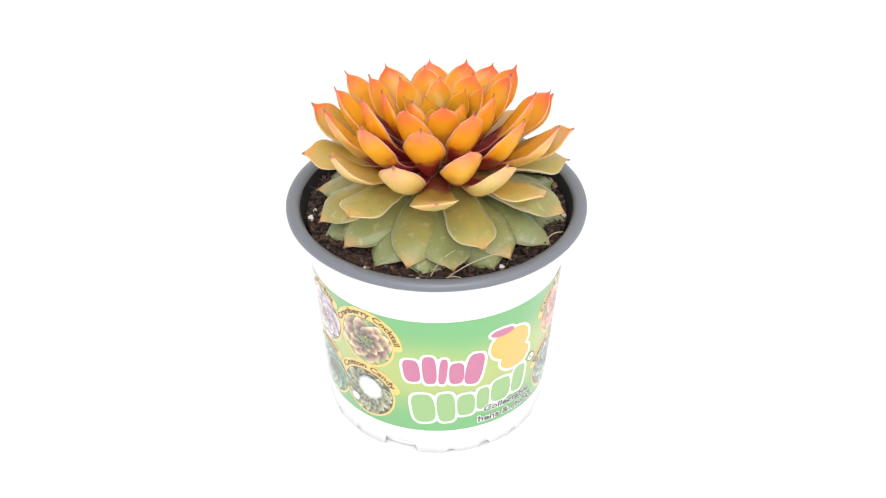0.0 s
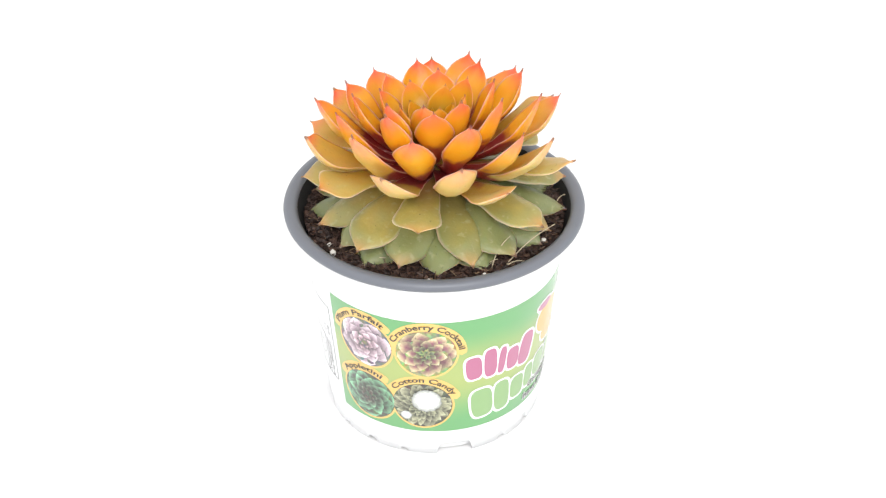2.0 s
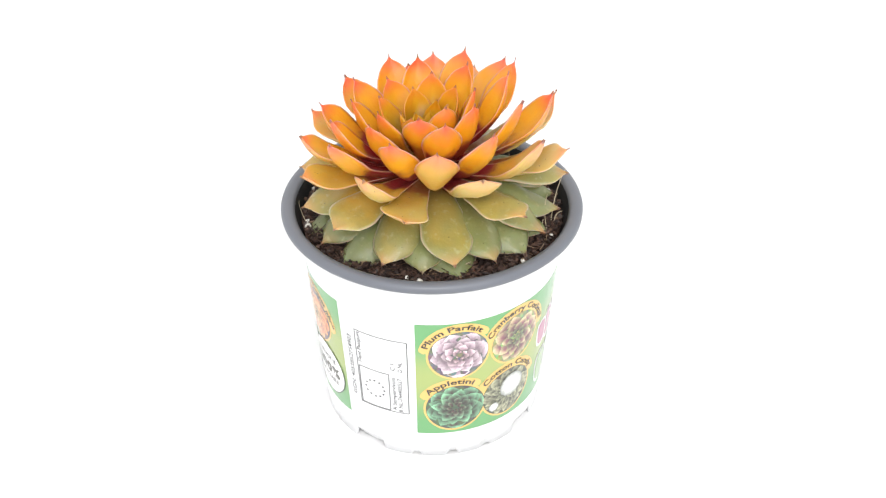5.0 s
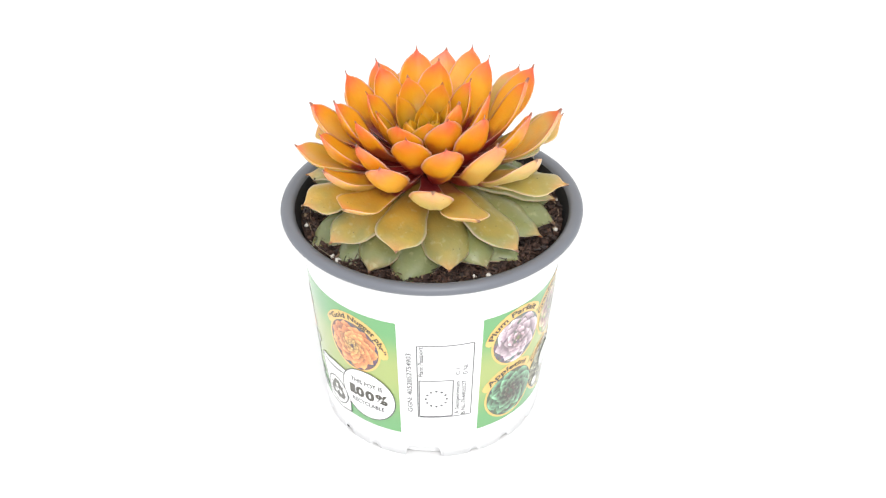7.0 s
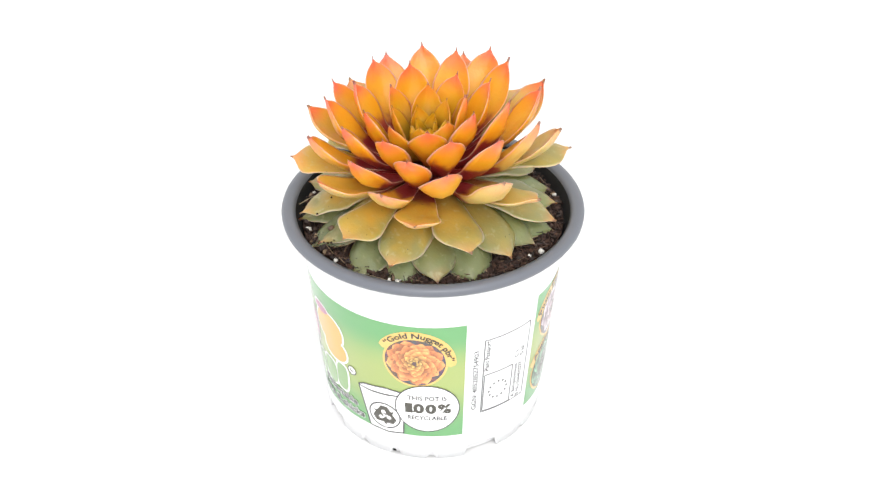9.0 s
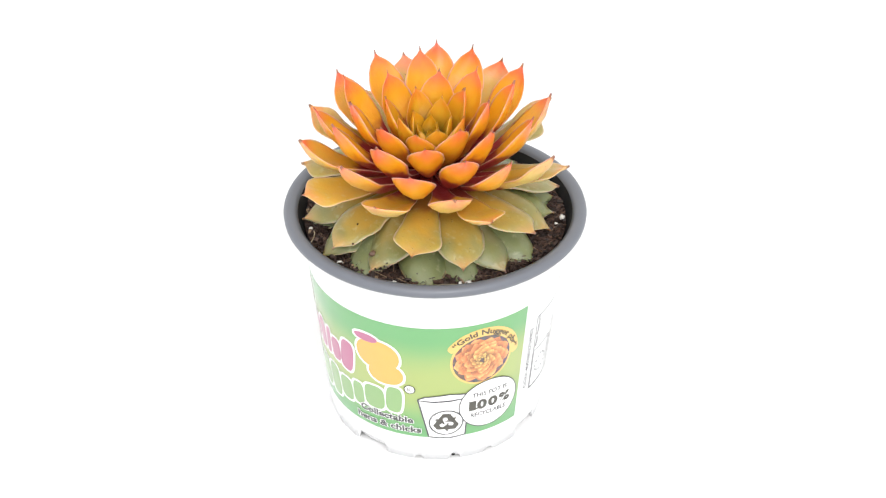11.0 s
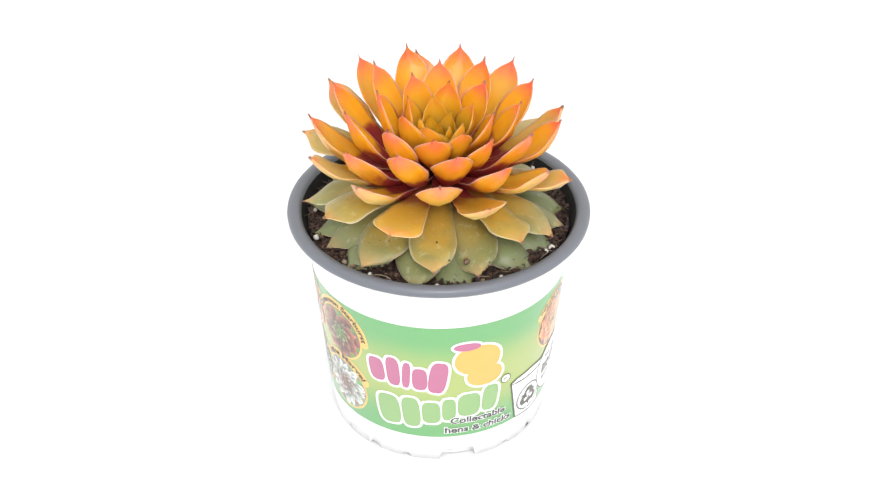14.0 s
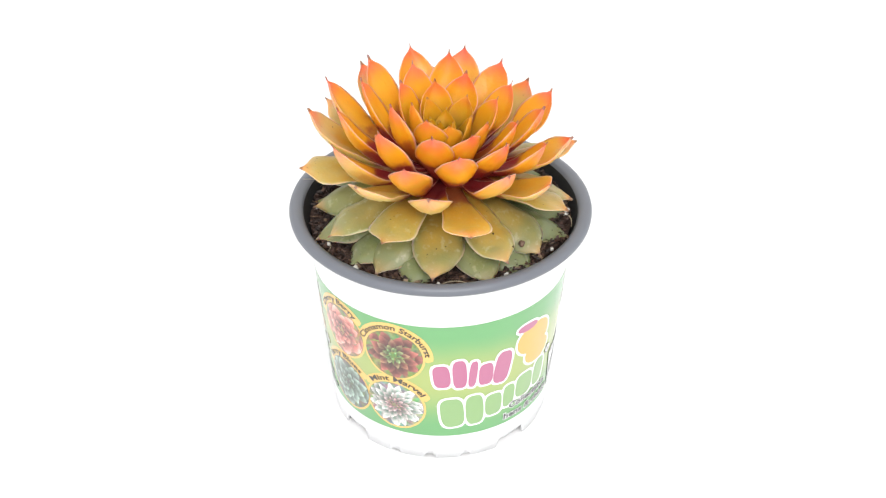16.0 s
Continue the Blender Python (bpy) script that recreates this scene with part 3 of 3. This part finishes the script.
# the young leaves of the heart: degrees turned, millimetres longer and higher than the spiral gives
YOUNG = {4: (-3.3, 1.0, 0.2), 5: (1.0, -0.4, 0.8), 6: (-1.7, 1.5, 0.5), 7: (-5.2, 0.1, -0.6), 8: (1.4, 0.1, -0.1), 9: (1.9, 0.8, -2.0), 10: (-1.0, 0.6, -1.1),
         11: (10.9, -0.2, -0.7), 12: (2.7, 1.7, -1.0), 13: (2.2, -1.2, 0.3), 14: (10.0, 2.2, 0.4), 15: (-0.7, 1.2, -0.5), 16: (9.1, -1.4, 1.0), 17: (5.1, 4.0, -0.3),
         18: (2.0, -1.8, 1.0), 19: (11.9, -0.2, 1.0), 20: (-1.5, 2.4, -0.3), 21: (1.3, -2.2, 1.1), 22: (5.1, 2.3, -1.0), 23: (-3.1, -1.4, 0.3), 24: (6.9, -1.8, 1.5),
         25: (-2.8, 2.6, -1.9), 26: (-2.0, -3.0, 0.4)}
LEAVES = 90


def leaf_mesh(n, rng):
    own = YOUNG.get(n, (TURNED.get(n, 0 if n < 60 else -3), LONGER.get(n, 0), HIGHER.get(n, 0)))
    turn = FIRST + GOLDEN * n + own[0]
    a = radians(turn)
    out, side = Vector((math.cos(a), math.sin(a), 0)), Vector((-math.sin(a), math.cos(a), 0))
    reach = (ramp(n, REACH) + own[1]) / 1000
    foot = Vector((*HEART, 0))
    tip = foot + out * reach
    lean = LEAN[0] * tip.x + LEAN[1] * tip.y
    tip.z = (ramp(n, RISE) + own[2]) / 1000 + lean * ramp(n, [(58, 1), (66, .25)])
    root = foot + out * ramp(n, [(0, .0008), (20, .003), (84, .007)])
    root.z = ramp(n, [(0, .106), (15, .1035), (30, .0995), (45, .0985), (60, .0965), (74, .0920), (90, .0840)])
    d = tip - root
    tip += (d.normalized() + Vector((0, 0, .5))).normalized() * ramp(n, [(0, .0004), (20, .0010), (60, .0011), (72, .0009)])
    d = tip - root
    # young leaves curl up at the tip, old ones arch over and down
    ctrl = root + out * (d.dot(out) * ramp(n, [(0, .55), (25, .66), (42, .71), (52, .72), (59, .60), (90, .55)]))
    ctrl.z = root.z + d.z * ramp(n, [(0, .40), (25, .24), (42, .20), (50, .10), (56, .28), (60, .40)]) + ramp(n, [(50, 0), (58, .0025), (68, .0050), (90, .0050)])
    ctrl.z -= ramp(n, [(0, 0), (25, .0012), (44, .0012), (52, 0)])
    half = ramp(n, [(3, .0016), (6, .0027), (10, .0042), (14, .0055), (20, .0065), (30, .0067), (44, .0074), (60, .0081), (70, .0086), (90, .0090)]) * rng.uniform(.95, 1.06)
    thick = ramp(n, [(0, .0012), (20, .0022), (40, .0030), (60, .0042), (68, .0058), (84, .0072)])
    cup = ramp(n, [(0, .42), (25, .34), (48, .20), (58, -.16), (72, -.46), (90, -.60)])
    roll = radians(rng.uniform(-1, 1) * ramp(n, [(30, 7), (60, 13)]))
    pointed = ramp(n, [(38, 0), (50, 1)]) * rng.uniform(.2, 1.6)
    old = ramp(n, [(50, 0), (60, 1)])
    shape = [(0, .22 + .20 * old), (.2, .31 + .23 * old), (.35, .45 + .25 * old), (.5, .67 + .18 * old), (.62, .90 + .04 * old), (.71, 1), (.79, .94 - .04 * pointed), (.86, .75 - .05 * pointed), (.91, .50 - .01 * pointed),
             (.935, .28 + .05 * pointed), (.952, .13 + .05 * pointed), (.965, .055 + .02 * pointed), (.985, .03), (1, .006)]
    # old leaves stay broad almost to the end, then draw in to a short hollow-sided point
    if n > 44:
        k = ramp(n, [(44, 0), (54, 1)])
        late = rng.uniform(-.02, .02)
        spade = [(0, .40), (.3, .54), (.5, .74), (.68, .95), (.77 + late, 1), (.835 + late, .93), (.875 + late, .70), (.91 + late, .40), (.938, .20), (.958, .085), (.98, .035), (1, .006)]
        ovate = [(0, .48), (.2, .68), (.4, .90), (.55, 1), (.68, .98), (.78, .86), (.86, .64), (.91, .40), (.94, .20), (.96, .085), (.98, .035), (1, .006)]
        low = ramp(n, [(59, 0), (67, 1)])
        spade = [(x / 60, ramp(x / 60, spade) * (1 - low) + ramp(x / 60, ovate) * low) for x in range(61)]
        width = [ramp(x / 60, spade) * k + ramp(x / 60, shape) * (1 - k) for x in range(61)]
        for _ in range(2):
            width = width[:1] + [(a + 2 * b + c) / 4 for a, b, c in zip(width, width[1:], width[2:])] + width[-1:]
        shape = [(x / 60, w) for x, w in enumerate(width)]
    if n < 24:
        young = [(0, .60), (.3, .88), (.5, 1), (.64, .96), (.76, .78), (.87, .48), (.94, .20), (.97, .07), (1, .01)]
        k = ramp(n, [(10, 0), (22, 1)])
        shape = [(x / 20, ramp(x / 20, young) * (1 - k) + ramp(x / 20, shape) * k) for x in range(21)]
    us = (-1, -.85, -.6, -.3, 0, .3, .6, .85, 1)
    under = (.8, .45, 0, -.45, -.8)
    bm = bmesh.new()
    lays = [bm.verts.layers.float.new(k) for k in ("age", "along", "across", "under")]
    rings = []
    wave = rng.uniform(0, 6.3)
    sway = rng.uniform(-1, 1) * ramp(n, [(20, .0006), (44, .0018), (60, .0030)])
    rough = ramp(n, [(10, .0002), (40, .0006), (60, .0012), (80, .0014)])
    for s in (0, .1, .2, .3, .4, .5, .58, .66, .72, .77, .80, .83, .855, .88, .905, .93, .95, .97, .985, 1):
        p = (1 - s) ** 2 * root + 2 * s * (1 - s) * ctrl + s * s * tip
        p = p + side * (sway * s * s * (1 - s) * 4)
        t = (2 * (1 - s) * (ctrl - root) + 2 * s * (tip - ctrl)).normalized()
        sd = side * math.cos(roll * s) + t.cross(side) * math.sin(roll * s)
        up = t.cross(sd)
        w = half * ramp(s, shape) * (1 + .035 * math.sin(wave * 3 + 21 * s) * rng.uniform(.4, 1))
        th = thick * ramp(s, [(0, .7), (.4, 1), (.75, .85), (.9, .4), (1, .06)])
        ring = []
        for k, u in enumerate(us + under):
            low = k >= len(us)
            h = cup * w * (u * u - .3) + .00030 * math.sin(wave + 9 * s + 2.5 * u)
            if low:
                h -= th * (1 - abs(u) ** 2.2)
            spot = p + sd * (w * u)
            h += rough * noise.noise(spot * 110 + Vector((n, 0, 0))) * min(1, 4 * (1 - s)) - .00035 * (1 - abs(u)) ** 3 * (0 if low else 1)
            v = bm.verts.new(spot + up * h)
            for lay, val in zip(lays, (n / 84, s, u, 1.0 if low else 0.0)):
                v[lay] = val
            ring.append(v)
        rings.append(ring)
    m = len(rings[0])
    for r0, r1 in zip(rings, rings[1:]):
        for k in range(m):
            bm.faces.new((r0[k], r0[(k + 1) % m], r1[(k + 1) % m], r1[k]))
    bm.faces.new(rings[0][::-1])
    bm.faces.new(rings[-1])
    bmesh.ops.recalc_face_normals(bm, faces=bm.faces)
    return bm


def build_succulent():
    plant = tagged(new("succulent"), "orange and green succulent rosette with red pointed leaf tips", "succulent plant")
    part("stem", lathe([(.0002, .074), (.008, .074), (.0085, .083), (.0065, .094), (.004, .102), (.0002, .106)], 20), LEAF, plant)
    rng = random.Random(11)
    for n in (*range(7, LEAVES), 6, 5, 4, 3):
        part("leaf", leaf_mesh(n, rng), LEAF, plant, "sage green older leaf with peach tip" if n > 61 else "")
    return plant


# ---- the place ----
bm = bmesh.new()
bmesh.ops.create_grid(bm, x_segments=8, y_segments=8, size=.9)
tagged(part("ground", bm, SHEET), "plain white seamless photo sheet", "backdrop", kind="structure")
pot = build_pot()
sleeve = build_sleeve()
build_print()
soil = build_soil()
plant = build_succulent()


def motions():
    """The pot, its soil and its plant turn together on one slow upright axis, a little beside the pot's own."""
    times, late = (0, 4, 6.5, 9, 11.5, 16), (0, .00241, .00483, .00731, -.00192, -.00561)
    rows = []
    for t in range(17):
        a = math.degrees(.26099 * t + float(np.interp(t, times, late)))
        rows.append((t, pose(0, 0, 0, 0, 0, a) @ pose(.00003, .00166, 0)))
    for thing in (pot, soil, plant):
        walk(thing, rows)


motions()
